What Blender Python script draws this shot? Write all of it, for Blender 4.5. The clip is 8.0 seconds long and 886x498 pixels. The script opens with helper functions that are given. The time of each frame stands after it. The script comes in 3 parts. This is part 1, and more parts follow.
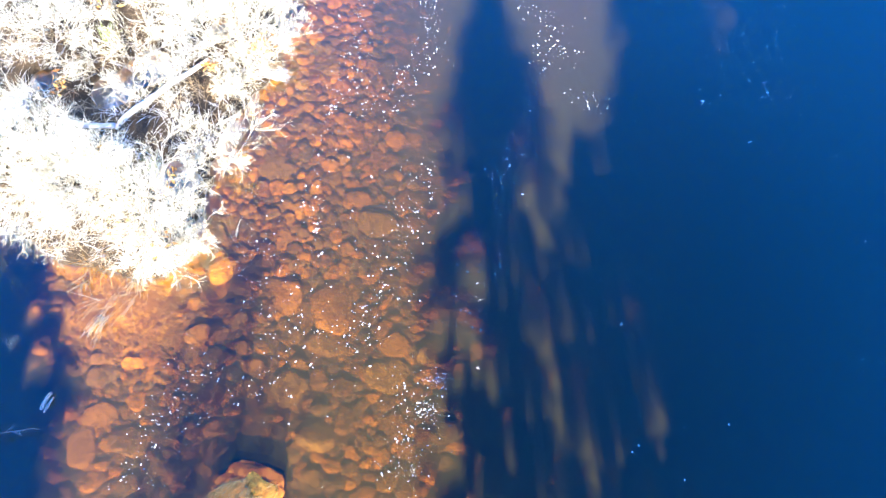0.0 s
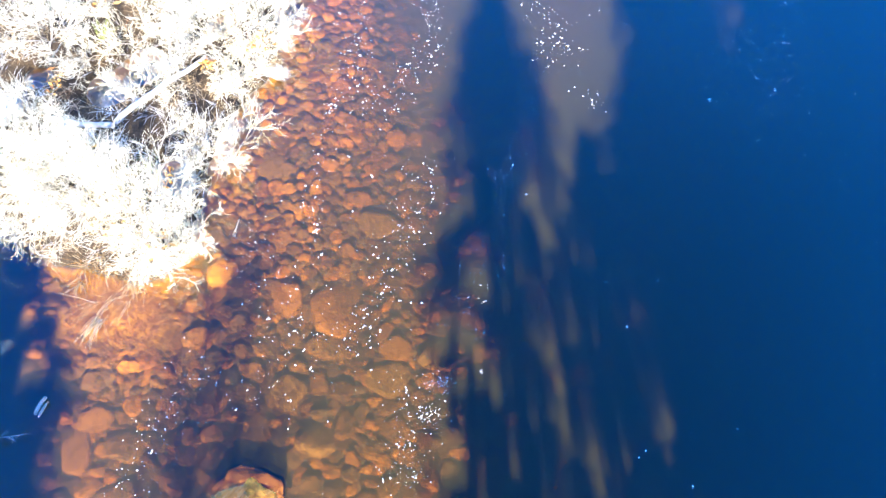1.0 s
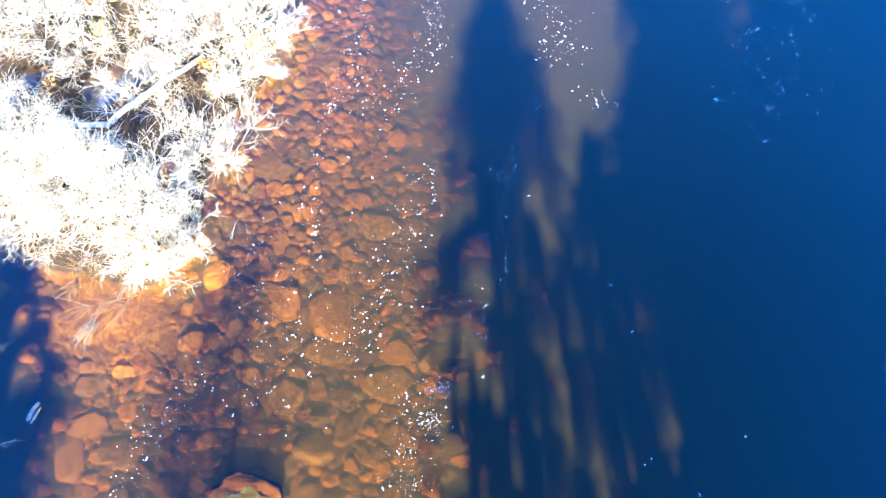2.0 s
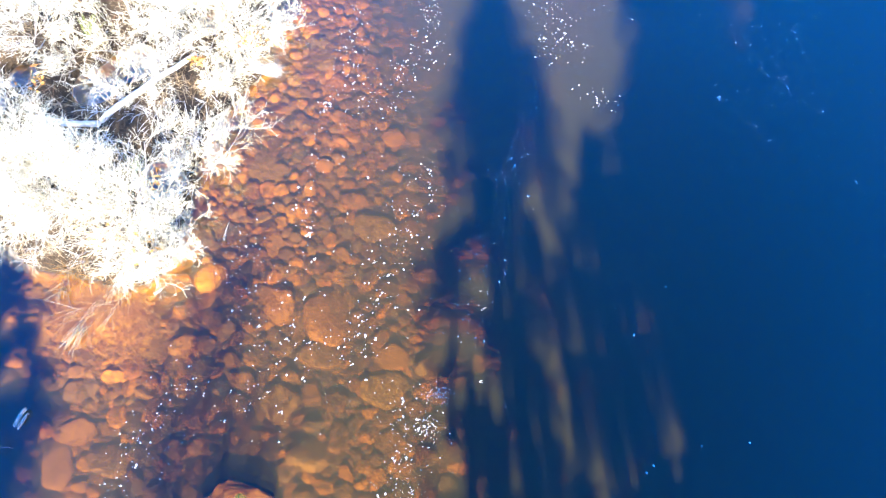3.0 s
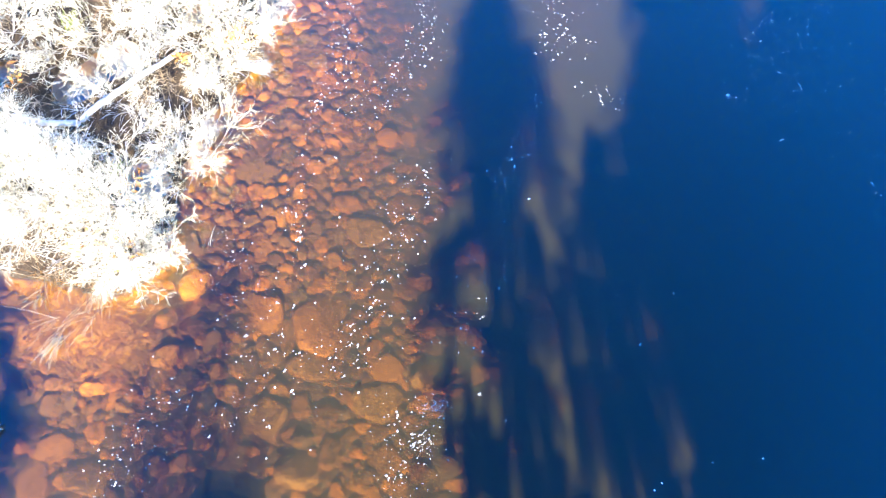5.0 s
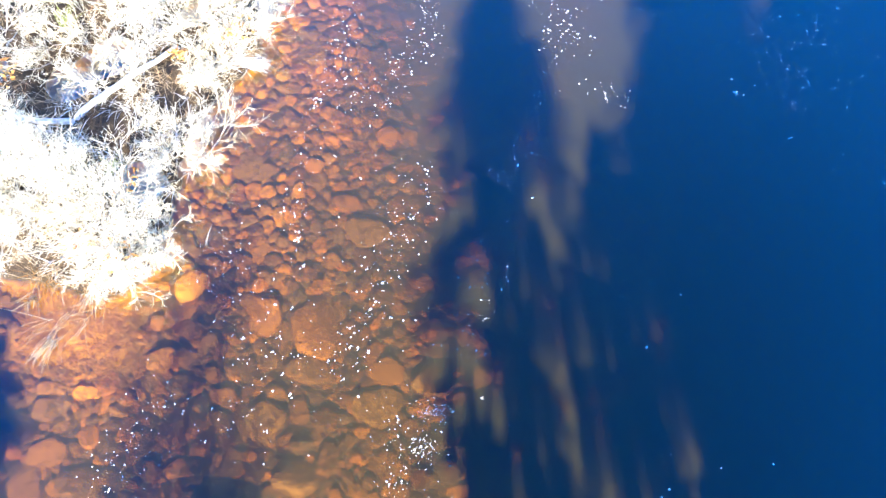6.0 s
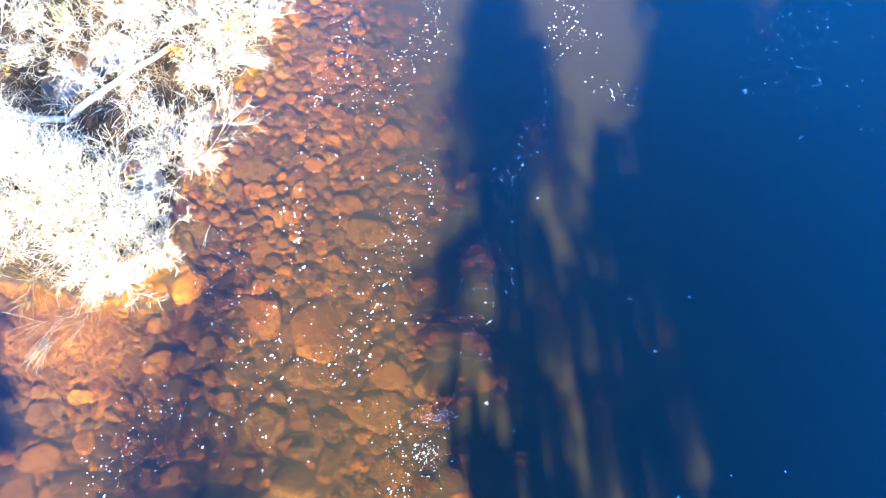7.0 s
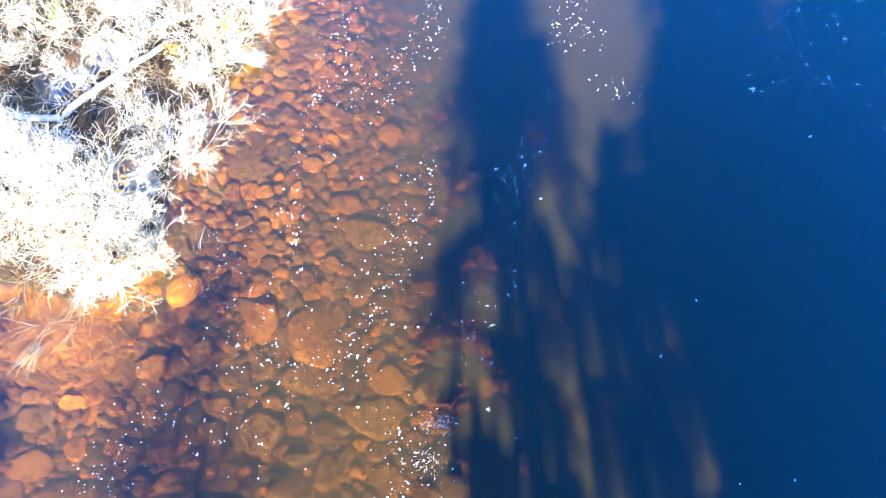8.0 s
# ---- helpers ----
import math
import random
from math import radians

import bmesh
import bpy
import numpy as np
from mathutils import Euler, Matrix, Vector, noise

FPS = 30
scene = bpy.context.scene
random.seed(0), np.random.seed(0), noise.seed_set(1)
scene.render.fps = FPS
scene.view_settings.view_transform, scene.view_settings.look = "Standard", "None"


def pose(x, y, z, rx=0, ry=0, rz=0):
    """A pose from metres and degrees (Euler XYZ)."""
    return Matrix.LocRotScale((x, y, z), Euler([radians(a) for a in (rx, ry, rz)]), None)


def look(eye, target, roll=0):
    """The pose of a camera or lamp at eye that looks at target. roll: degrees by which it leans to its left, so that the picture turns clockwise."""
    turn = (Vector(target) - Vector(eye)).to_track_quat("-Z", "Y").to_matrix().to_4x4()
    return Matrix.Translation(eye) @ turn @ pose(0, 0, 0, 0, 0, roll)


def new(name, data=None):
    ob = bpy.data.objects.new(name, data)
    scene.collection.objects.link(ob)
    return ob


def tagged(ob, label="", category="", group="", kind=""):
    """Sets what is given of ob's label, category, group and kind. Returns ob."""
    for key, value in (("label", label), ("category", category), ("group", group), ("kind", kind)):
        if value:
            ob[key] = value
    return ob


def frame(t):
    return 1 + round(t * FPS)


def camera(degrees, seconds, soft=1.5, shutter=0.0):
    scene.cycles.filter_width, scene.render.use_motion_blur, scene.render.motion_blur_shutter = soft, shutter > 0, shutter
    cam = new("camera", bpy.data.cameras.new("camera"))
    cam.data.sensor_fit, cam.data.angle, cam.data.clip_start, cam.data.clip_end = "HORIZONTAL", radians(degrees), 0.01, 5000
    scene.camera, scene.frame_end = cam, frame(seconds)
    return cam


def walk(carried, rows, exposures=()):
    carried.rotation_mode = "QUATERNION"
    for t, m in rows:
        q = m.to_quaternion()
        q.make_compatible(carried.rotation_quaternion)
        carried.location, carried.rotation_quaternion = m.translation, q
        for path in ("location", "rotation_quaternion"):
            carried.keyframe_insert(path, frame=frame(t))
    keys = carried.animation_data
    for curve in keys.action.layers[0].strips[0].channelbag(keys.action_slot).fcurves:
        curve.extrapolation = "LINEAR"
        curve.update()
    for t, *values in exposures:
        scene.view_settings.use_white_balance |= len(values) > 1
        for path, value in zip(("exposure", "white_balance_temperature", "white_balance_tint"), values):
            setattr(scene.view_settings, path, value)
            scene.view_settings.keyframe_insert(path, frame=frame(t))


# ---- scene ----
# The camera: a drone that sinks slowly towards a shallow river, looking down and ahead.
cam = camera(60.0, 8.0, 1.35)
ROWS = [
    (0.0, 0.000, 0.000, 14.000, 22.00, -0.00, 0.00),
    (0.5, -0.008, 0.068, 13.873, 21.99, 0.02, -0.02),
    (1.0, -0.029, 0.130, 13.741, 21.99, 0.07, -0.03),
    (1.5, -0.044, 0.206, 13.613, 22.00, 0.11, 0.01),
    (3.0, 0.030, 0.432, 13.204, 22.00, 0.17, 0.06),
    (3.5, 0.046, 0.512, 13.033, 22.03, 0.13, 0.05),
    (4.0, 0.061, 0.586, 12.888, 22.05, 0.11, 0.01),
    (4.5, 0.069, 0.668, 12.747, 22.08, 0.10, -0.03),
    (6.0, 0.066, 0.843, 12.324, 22.20, 0.23, -0.01),
    (6.5, 0.047, 0.891, 12.194, 22.20, 0.27, 0.03),
    (7.0, 0.038, 0.975, 12.066, 22.18, 0.32, 0.11),
    (7.5, 0.031, 1.055, 11.928, 22.19, 0.37, 0.16),
    (8.0, 0.046, 1.128, 11.800, 22.14, 0.40, 0.17),
]
STOPS = 1.9
walk(cam, [(t, pose(x, y, z, rx, ry, rz)) for t, x, y, z, rx, ry, rz in ROWS], [(0.0, STOPS), (8.0, STOPS)])

# ---- sky and sun: a low clear sun from behind the camera ----
SUN_ELEVATION = 32.0
world = bpy.data.worlds.new("world")
scene.world = world
world.use_nodes = True
wn = world.node_tree.nodes
sky = wn.new("ShaderNodeTexSky")
sky.sky_type, sky.sun_disc = "NISHITA", False
sky.sun_elevation, sky.sun_rotation = radians(SUN_ELEVATION), math.pi
sky.air_density, sky.dust_density, sky.ozone_density = 1.0, 0.3, 3.0
deep = wn.new("ShaderNodeHueSaturation")
deep.inputs["Hue"].default_value = 0.519
deep.inputs["Saturation"].default_value = 1.52
world.node_tree.links.new(sky.outputs["Color"], deep.inputs["Color"])
# the clear sky pales evenly from the zenith down
place = wn.new("ShaderNodeTexCoord")
split = wn.new("ShaderNodeSeparateXYZ")
pale = wn.new("ShaderNodeMapRange")
pale.inputs["From Min"].default_value, pale.inputs["From Max"].default_value = 0.5, 1.0
pale.inputs["To Min"].default_value, pale.inputs["To Max"].default_value = 4.9, 0.70
fade = wn.new("ShaderNodeVectorMath")
fade.operation = "SCALE"
world.node_tree.links.new(place.outputs["Generated"], split.inputs[0])
world.node_tree.links.new(split.outputs["Z"], pale.inputs["Value"])
world.node_tree.links.new(deep.outputs["Color"], fade.inputs[0])
world.node_tree.links.new(pale.outputs["Result"], fade.inputs["Scale"])
world.node_tree.links.new(fade.outputs[0], wn["Background"].inputs["Color"])
wn["Background"].inputs["Strength"].default_value = 0.078
sun = new("sun", bpy.data.lights.new("sun", "SUN"))
sun.data.energy, sun.data.angle, sun.data.color = 5.0, radians(0.6), (1.0, 0.93, 0.82)
sun.matrix_world = look((0, 0, 30), (0, math.cos(radians(SUN_ELEVATION)), 30 - math.sin(radians(SUN_ELEVATION))))


# ---- materials ----
def material(name):
    m = bpy.data.materials.new(name)
    m.use_nodes = True
    nt = m.node_tree
    return m, nt, nt.nodes["Principled BSDF"]


def node(nt, kind, **values):
    n = nt.nodes.new(kind)
    for key, value in values.items():
        n.inputs[key].default_value = value
    return n


def ramp(nt, source, stops):
    r = nt.nodes.new("ShaderNodeValToRGB")
    els = r.color_ramp.elements
    while len(els) < len(stops):
        els.new(0.5)
    for el, (p, c) in zip(els, stops):
        el.position, el.color = p, (*c, 1)
    nt.links.new(source, r.inputs["Fac"])
    return r.outputs["Color"]


def blend(nt, kind, fac, a, b):
    mix = nt.nodes.new("ShaderNodeMix")
    mix.data_type, mix.blend_type = "RGBA", kind
    for sock, v in ((mix.inputs[0], fac), (mix.inputs[6], a), (mix.inputs[7], b)):
        if isinstance(v, bpy.types.NodeSocket):
            nt.links.new(v, sock)
        elif isinstance(v, tuple):
            sock.default_value = (*v, 1)
        else:
            sock.default_value = v
    return mix.outputs[2]


def bump(nt, bsdf, source, strength, distance):
    b = node(nt, "ShaderNodeBump", Strength=strength, Distance=distance)
    nt.links.new(source, b.inputs["Height"])
    nt.links.new(b.outputs["Normal"], bsdf.inputs["Normal"])


def world_noise(nt, scale, detail=4.0, rough=0.6):
    g = nt.nodes.new("ShaderNodeNewGeometry")
    n = node(nt, "ShaderNodeTexNoise", Scale=scale, Detail=detail, Roughness=rough)
    nt.links.new(g.outputs["Position"], n.inputs["Vector"])
    return n.outputs["Fac"]


def stone_material(name, island):
    m, nt, p = material(name)
    if island:
        pick = nt.nodes.new("ShaderNodeNewGeometry").outputs["Random Per Island"]
    else:
        pick = nt.nodes.new("ShaderNodeObjectInfo").outputs["Random"]
    base = ramp(nt, pick, [(0.0, (0.075, 0.052, 0.024)), (0.18, (0.30, 0.108, 0.007)), (0.36, (0.20, 0.130, 0.040)), (0.5, (0.44, 0.190, 0.009)),
                           (0.62, (0.12, 0.080, 0.022)), (0.8, (0.54, 0.195, 0.007)), (1.0, (0.72, 0.320, 0.010))])
    blotch = ramp(nt, world_noise(nt, 6.5, 5.0, 0.7), [(0.35, (0.28, 0.31, 0.36)), (0.65, (1.36, 1.24, 1.1))])
    c = blend(nt, "MULTIPLY", 0.9, base, blotch)
    patch = ramp(nt, world_noise(nt, 11.0, 6.0, 0.75), [(0.38, (0.40, 0.44, 0.5)), (0.5, (1.0, 1.0, 1.0)), (0.62, (1.55, 1.4, 1.0))])
    c = blend(nt, "MULTIPLY", 0.75, c, patch)
    algae = ramp(nt, world_noise(nt, 1.7, 3.0), [(0.52, (0, 0, 0)), (0.68, (1, 1, 1))])
    c = blend(nt, "MIX", blend(nt, "MULTIPLY", 1.0, algae, (0.4, 0.4, 0.4)), c, (0.27, 0.155, 0.024))
    rust = ramp(nt, world_noise(nt, 2.6, 4.0, 0.65), [(0.45, (0, 0, 0)), (0.62, (1, 1, 1))])
    c = blend(nt, "MIX", blend(nt, "MULTIPLY", 1.0, rust, (0.3, 0.3, 0.3)), c, (0.38, 0.135, 0.010))
    grain = world_noise(nt, 30.0, 3.0)
    c = blend(nt, "MULTIPLY", 0.9, c, ramp(nt, grain, [(0.35, (0.5, 0.5, 0.5)), (0.65, (1.35, 1.35, 1.3))]))
    film = ramp(nt, world_noise(nt, 4.3, 5.0, 0.7), [(0.56, (0, 0, 0)), (0.66, (1, 1, 1))])
    c = blend(nt, "MIX", blend(nt, "MULTIPLY", 1.0, film, (0.42, 0.42, 0.42)), c, (0.62, 0.235, 0.010))
    nt.links.new(c, p.inputs["Base Color"])
    p.inputs["Roughness"].default_value = 0.85
    bump(nt, p, world_noise(nt, 9.0, 4.0), 0.4, 0.06)
    return m


def algae_material(name, dark, light):
    m, nt, p = material(name)
    n = world_noise(nt, 9.0, 6.0, 0.75)
    c = ramp(nt, n, [(0.36, dark), (0.62, light)])
    c = blend(nt, "MULTIPLY", 0.8, c, ramp(nt, world_noise(nt, 42.0, 3.0), [(0.35, (0.55, 0.55, 0.5)), (0.65, (1.25, 1.2, 1.1))]))
    nt.links.new(c, p.inputs["Base Color"])
    p.inputs["Roughness"].default_value = 0.9
    bump(nt, p, n, 0.7, 0.05)
    return m


ALGAE = algae_material("algae_stone", (0.16, 0.09, 0.02), (0.54, 0.27, 0.03))
BRIGHT_ALGAE = algae_material("bright_algae_stone", (0.62, 0.24, 0.008), (0.95, 0.48, 0.012))
MOSS = algae_material("orange_moss", (0.30, 0.105, 0.010), (0.66, 0.30, 0.035))
SALMON = algae_material("salmon_stone", (0.30, 0.122, 0.012), (0.56, 0.235, 0.022))
STONE, STONE_JOINED = stone_material("river_stone", False), stone_material("river_stone_joined", True)


def ground_material():
    m, nt, p = material("ground")
    geo = nt.nodes.new("ShaderNodeNewGeometry")
    z = nt.nodes.new("ShaderNodeSeparateXYZ")
    nt.links.new(geo.outputs["Position"], z.inputs[0])
    n1, n2 = world_noise(nt, 2.2), world_noise(nt, 22.0, 5.0)
    silt = ramp(nt, n1, [(0.3, (0.10, 0.046, 0.012)), (0.7, (0.27, 0.120, 0.020))])
    silt = blend(nt, "MULTIPLY", 0.7, silt, ramp(nt, n2, [(0.3, (0.55, 0.55, 0.55)), (0.7, (1.2, 1.2, 1.2))]))
    ochre = ramp(nt, world_noise(nt, 7.0, 6.0, 0.75), [(0.36, (0.15, 0.050, 0.008)), (0.5, (0.40, 0.165, 0.006)), (0.66, (0.62, 0.33, 0.012))])
    near = node(nt, "ShaderNodeMapRange", **{"From Min": -0.30, "From Max": -0.16})
    nt.links.new(z.outputs["Z"], near.inputs["Value"])
    silt = blend(nt, "MIX", near.outputs["Result"], silt, ochre)
    turf = ramp(nt, n1, [(0.3, (0.030, 0.022, 0.014)), (0.55, (0.10, 0.066, 0.032)), (0.75, (0.065, 0.038, 0.02))])
    turf = blend(nt, "MULTIPLY", 0.8, turf, ramp(nt, n2, [(0.3, (0.35, 0.35, 0.35)), (0.7, (1.3, 1.3, 1.3))]))
    step = node(nt, "ShaderNodeMapRange", **{"From Min": -0.10, "From Max": 0.0})
    nt.links.new(z.outputs["Z"], step.inputs["Value"])
    nt.links.new(blend(nt, "MIX", step.outputs["Result"], silt, turf), p.inputs["Base Color"])
    p.inputs["Roughness"].default_value = 0.95
    bump(nt, p, n2, 0.7, 0.05)
    return m


GROUND = ground_material()


def plain_material(name, dark, light, scale=30.0, rough=0.8, relief=0.2):
    m, nt, p = material(name)
    n = world_noise(nt, scale, 4.0)
    nt.links.new(ramp(nt, n, [(0.3, dark), (0.7, light)]), p.inputs["Base Color"])
    p.inputs["Roughness"].default_value = rough
    bump(nt, p, n, relief, 0.02)
    return m


TWIG = plain_material("frosted_twig", (0.64, 0.55, 0.36), (0.94, 0.87, 0.62))
STEM = plain_material("pale_bark", (0.46, 0.38, 0.29), (0.78, 0.70, 0.58))
LOG_WOOD = plain_material("bleached_wood", (0.62, 0.58, 0.54), (0.84, 0.82, 0.79), 14.0)
DARK_WOOD = plain_material("weathered_wood", (0.25, 0.22, 0.19), (0.55, 0.52, 0.47), 18.0)
NEEDLES = plain_material("spruce_needles", (0.02, 0.045, 0.02), (0.05, 0.10, 0.035), 6.0)
BARK = plain_material("spruce_bark", (0.07, 0.05, 0.04), (0.16, 0.12, 0.09), 9.0, 0.9, 0.6)
FOAM = plain_material("foam", (0.86, 0.81, 0.72), (0.95, 0.90, 0.80), 60.0, 0.6)


def straw_material(name, stops):
    m, nt, p = material(name)
    pick = nt.nodes.new("ShaderNodeNewGeometry").outputs["Random Per Island"]
    nt.links.new(ramp(nt, pick, stops), p.inputs["Base Color"])
    p.inputs["Roughness"].default_value = 0.7
    return m


STRAW = straw_material("dry_straw", [(0.0, (0.22, 0.14, 0.06)), (0.4, (0.42, 0.30, 0.15)), (0.8, (0.58, 0.46, 0.28)), (1.0, (0.30, 0.14, 0.05))])
FROST_STRAW = straw_material("frosted_straw", [(0.0, (0.60, 0.50, 0.34)), (0.5, (0.80, 0.76, 0.66)), (1.0, (0.84, 0.82, 0.78))])
WET_STRAW = straw_material("wet_straw", [(0.0, (0.22, 0.08, 0.010)), (0.5, (0.36, 0.15, 0.016)), (1.0, (0.52, 0.28, 0.05))])
DEAD_LEAF = straw_material("dead_leaf", [(0.0, (0.30, 0.12, 0.03)), (0.5, (0.50, 0.24, 0.05)), (1.0, (0.62, 0.38, 0.10))])
GOLD_STRAW = straw_material("golden_straw", [(0.0, (0.30, 0.105, 0.02)), (0.5, (0.54, 0.24, 0.045)), (1.0, (0.74, 0.46, 0.15))])
BLEACHED = straw_material("bleached_straw", [(0.0, (0.34, 0.22, 0.09)), (0.5, (0.52, 0.38, 0.19)), (1.0, (0.74, 0.64, 0.46))])
GREEN_BLADE = straw_material("green_blade", [(0.0, (0.20, 0.24, 0.05)), (1.0, (0.42, 0.44, 0.10))])


def water_material():
    m, nt, p = material("river_water")
    nt.nodes.remove(p)
    clear = node(nt, "ShaderNodeBsdfRefraction", Color=(0.97, 0.94, 0.88, 1), IOR=1.33, Roughness=0.42)
    gloss = node(nt, "ShaderNodeBsdfGlossy", Color=(1, 1, 1, 1), Roughness=0.06)
    fres = node(nt, "ShaderNodeFresnel", IOR=2.35)
    mix = nt.nodes.new("ShaderNodeMixShader")
    nt.links.new(fres.outputs[0], mix.inputs[0])
    nt.links.new(clear.outputs[0], mix.inputs[1])
    nt.links.new(gloss.outputs[0], mix.inputs[2])
    nt.links.new(mix.outputs[0], nt.nodes["Material Output"].inputs["Surface"])
    bump(nt, gloss, world_noise(nt, 3.5, 4.0), 0.2, 0.05)
    return m


WATER = water_material()


# a see-through sheet whose diffuse colour stands in for haze in the water
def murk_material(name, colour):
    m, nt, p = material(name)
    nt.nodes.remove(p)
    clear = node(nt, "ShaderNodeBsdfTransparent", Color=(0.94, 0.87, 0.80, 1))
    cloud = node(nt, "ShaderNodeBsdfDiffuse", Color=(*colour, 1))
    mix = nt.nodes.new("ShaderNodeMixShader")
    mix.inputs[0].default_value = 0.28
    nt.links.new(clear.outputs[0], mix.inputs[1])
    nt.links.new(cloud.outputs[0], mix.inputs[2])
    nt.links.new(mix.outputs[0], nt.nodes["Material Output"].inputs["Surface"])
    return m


MURK = murk_material("haze_sheet", (0.066, 0.060, 0.012))
# lower sheets coloured bluer in place of light scattered into the shaded depths
DEEP_MURK = murk_material("deep_haze_sheet", (0.062, 0.082, 0.066))


# ---- mesh helpers ----
def mesh_of(name, verts, faces, mat, smooth=False):
    me = bpy.data.meshes.new(name)
    me.from_pydata([tuple(v) for v in verts], [], [tuple(f) for f in faces])
    me.materials.append(mat)
    if smooth:
        me.polygons.foreach_set("use_smooth", [True] * len(me.polygons))
    me.update()
    return me


def part(name, me, parent, label=""):
    ob = new(name, me)
    ob.parent = parent
    return tagged(ob, label) if label else ob


def thing(name, x, y, z, label, category, group="", kind=""):
    ob = new(name)
    ob.location = (x, y, z)
    return tagged(ob, label, category, group, kind)


class Soup:
    """Gathers loose pieces of one mesh."""

    def __init__(self):
        self.v, self.f = [], []

    def add(self, verts, faces):
        o = len(self.v)
        self.v += [tuple(v) for v in verts]
        self.f += [tuple(i + o for i in f) for f in faces]

    def tube(self, pts, r0, r1, sides=3):
        o, n = len(self.v), len(pts)
        for i, q in enumerate(pts):
            a = Vector(pts[min(i + 1, n - 1)]) - Vector(pts[max(i - 1, 0)])
            a.normalize()
            u = a.orthogonal().normalized()
            w = a.cross(u)
            r = r0 + (r1 - r0) * i / (n - 1)
            for k in range(sides):
                t = 2 * math.pi * k / sides
                self.v.append(tuple(Vector(q) + (u * math.cos(t) + w * math.sin(t)) * r))
        for i in range(n - 1):
            for k in range(sides):
                k2 = (k + 1) % sides
                self.f.append((o + i * sides + k, o + i * sides + k2, o + (i + 1) * sides + k2, o + (i + 1) * sides + k))
        self.f.append(tuple(o + k for k in range(sides))[::-1])
        self.f.append(tuple(o + (n - 1) * sides + k for k in range(sides)))

    def blade(self, base, way, length, width, droop, rng, steps=3):
        side = Vector((-way.y, way.x, 0))
        side = (side.normalized() if side.length > 1e-4 else Vector((1, 0, 0))) * width * 0.5
        o = len(self.v)
        q, d = Vector(base), Vector(way).normalized()
        for i in range(steps):
            w = side * (1 - 0.8 * i / steps)
            self.v += [tuple(q - w), tuple(q + w)]
            q = q + d * length / steps
            d = (d + Vector((0, 0, -droop))).normalized()
        self.v.append(tuple(q))
        for i in range(steps - 1):
            a = o + 2 * i
            self.f.append((a, a + 1, a + 3, a + 2))
        a = o + 2 * (steps - 1)
        self.f.append((a, a + 1, a + 2))

    def mesh(self, name, mat, smooth=False):
        return mesh_of(name, self.v, self.f, mat, smooth)


# ---- the ground: one sheet with the shrub bank, the riverbed and the wooded bank behind ----
def smooth01(t):
    t = np.clip(t, 0, 1)
    return t * t * (3 - 2 * t)


SHORE_Y = [-5.0, 3.0, 4.9, 5.4, 6.2, 7.4, 8.5, 9.2, 9.8, 11.7, 16.0, 40.0]
SHORE_X = [-7.6, -7.2, -5.6, -5.0, -4.75, -4.7, -4.5, -4.0, -3.5, -3.7, -4.2, -6.0]


# small pools between the shrubs: place and radius
POOLS = [(-7.1, 9.3, 0.45), (-6.4, 9.9, 0.45), (-9.2, 8.8, 0.4), (-5.55, 7.2, 0.35), (-4.9, 10.9, 0.3), (-8.6, 9.6, 0.3)]


def wave(x, y):
    return np.sin(1.7 * x + 0.6 * y) * np.sin(1.3 * y - 0.8 * x + 1.0) + 0.5 * np.sin(3.9 * x + 2.1 * y + 2.0) * np.sin(3.3 * y + 0.4)


def bank_inside(x, y):
    """How far a place lies inside the shrub bank, negative in the river."""
    east = np.interp(y, SHORE_Y, SHORE_X) - x
    south = y - np.interp(x, [-40.0, -10.0, -8.7, -7.2, -5.0], [7.5, 6.6, 6.0, 5.2, 5.0])
    return np.minimum(east, south) + 0.12 * wave(1.6 * x, 1.6 * y)


def height(x, y):
    x, y = np.asarray(x, float), np.asarray(y, float)
    inside = bank_inside(x, y)
    out = np.maximum(-inside, 0)
    xe = x + 0.17 * (y - 5.0) + 0.14 * np.maximum(y - 7.0, 0)
    bed = -0.17 - 0.07 * np.minimum(out, 4.0) - 0.20 * np.maximum(xe + 0.45, 0) ** 1.25
    shelf = np.exp(-(((x + 6.2) / 1.2) ** 2 + ((y - 4.4) / 1.0) ** 2))
    bed = bed + 0.13 * shelf - 0.35 * smooth01((-7.9 - x) / 1.0) * smooth01((6.0 - y) / 1.0)
    bed = np.maximum(bed, -1.7) + 0.03 * wave(x, y)
    land = 0.05 + 0.30 * smooth01(inside / 1.6) + 0.06 * wave(1.3 * x, 1.3 * y) * smooth01(inside / 0.8)
    h = np.where(inside > 0, land, bed)
    h = h + (0.05 - h) * np.exp(-(inside / 0.12) ** 2) * 0.6
    for px, py, pr in POOLS:
        h = h - 0.95 * np.exp(-((x - px) ** 2 + (y - py) ** 2) / pr ** 2)
    back = np.maximum(-6.0 - 0.06 * x - y, 0)
    east = np.maximum(x - 24.0 - 0.02 * y, 0)
    rise = np.maximum(np.minimum(back, 30) * 0.35, np.minimum(east, 30) * 0.3)
    h = np.where(rise > 0, np.maximum(h, np.maximum(h, -0.5) + rise), h)
    return h


def axis(lo, hi, step, far):
    mid = np.arange(lo, hi + 1e-6, step)
    grow = np.geomspace(step, far, 34)
    return np.concatenate([lo - np.cumsum(grow)[::-1], mid, hi + np.cumsum(grow)])


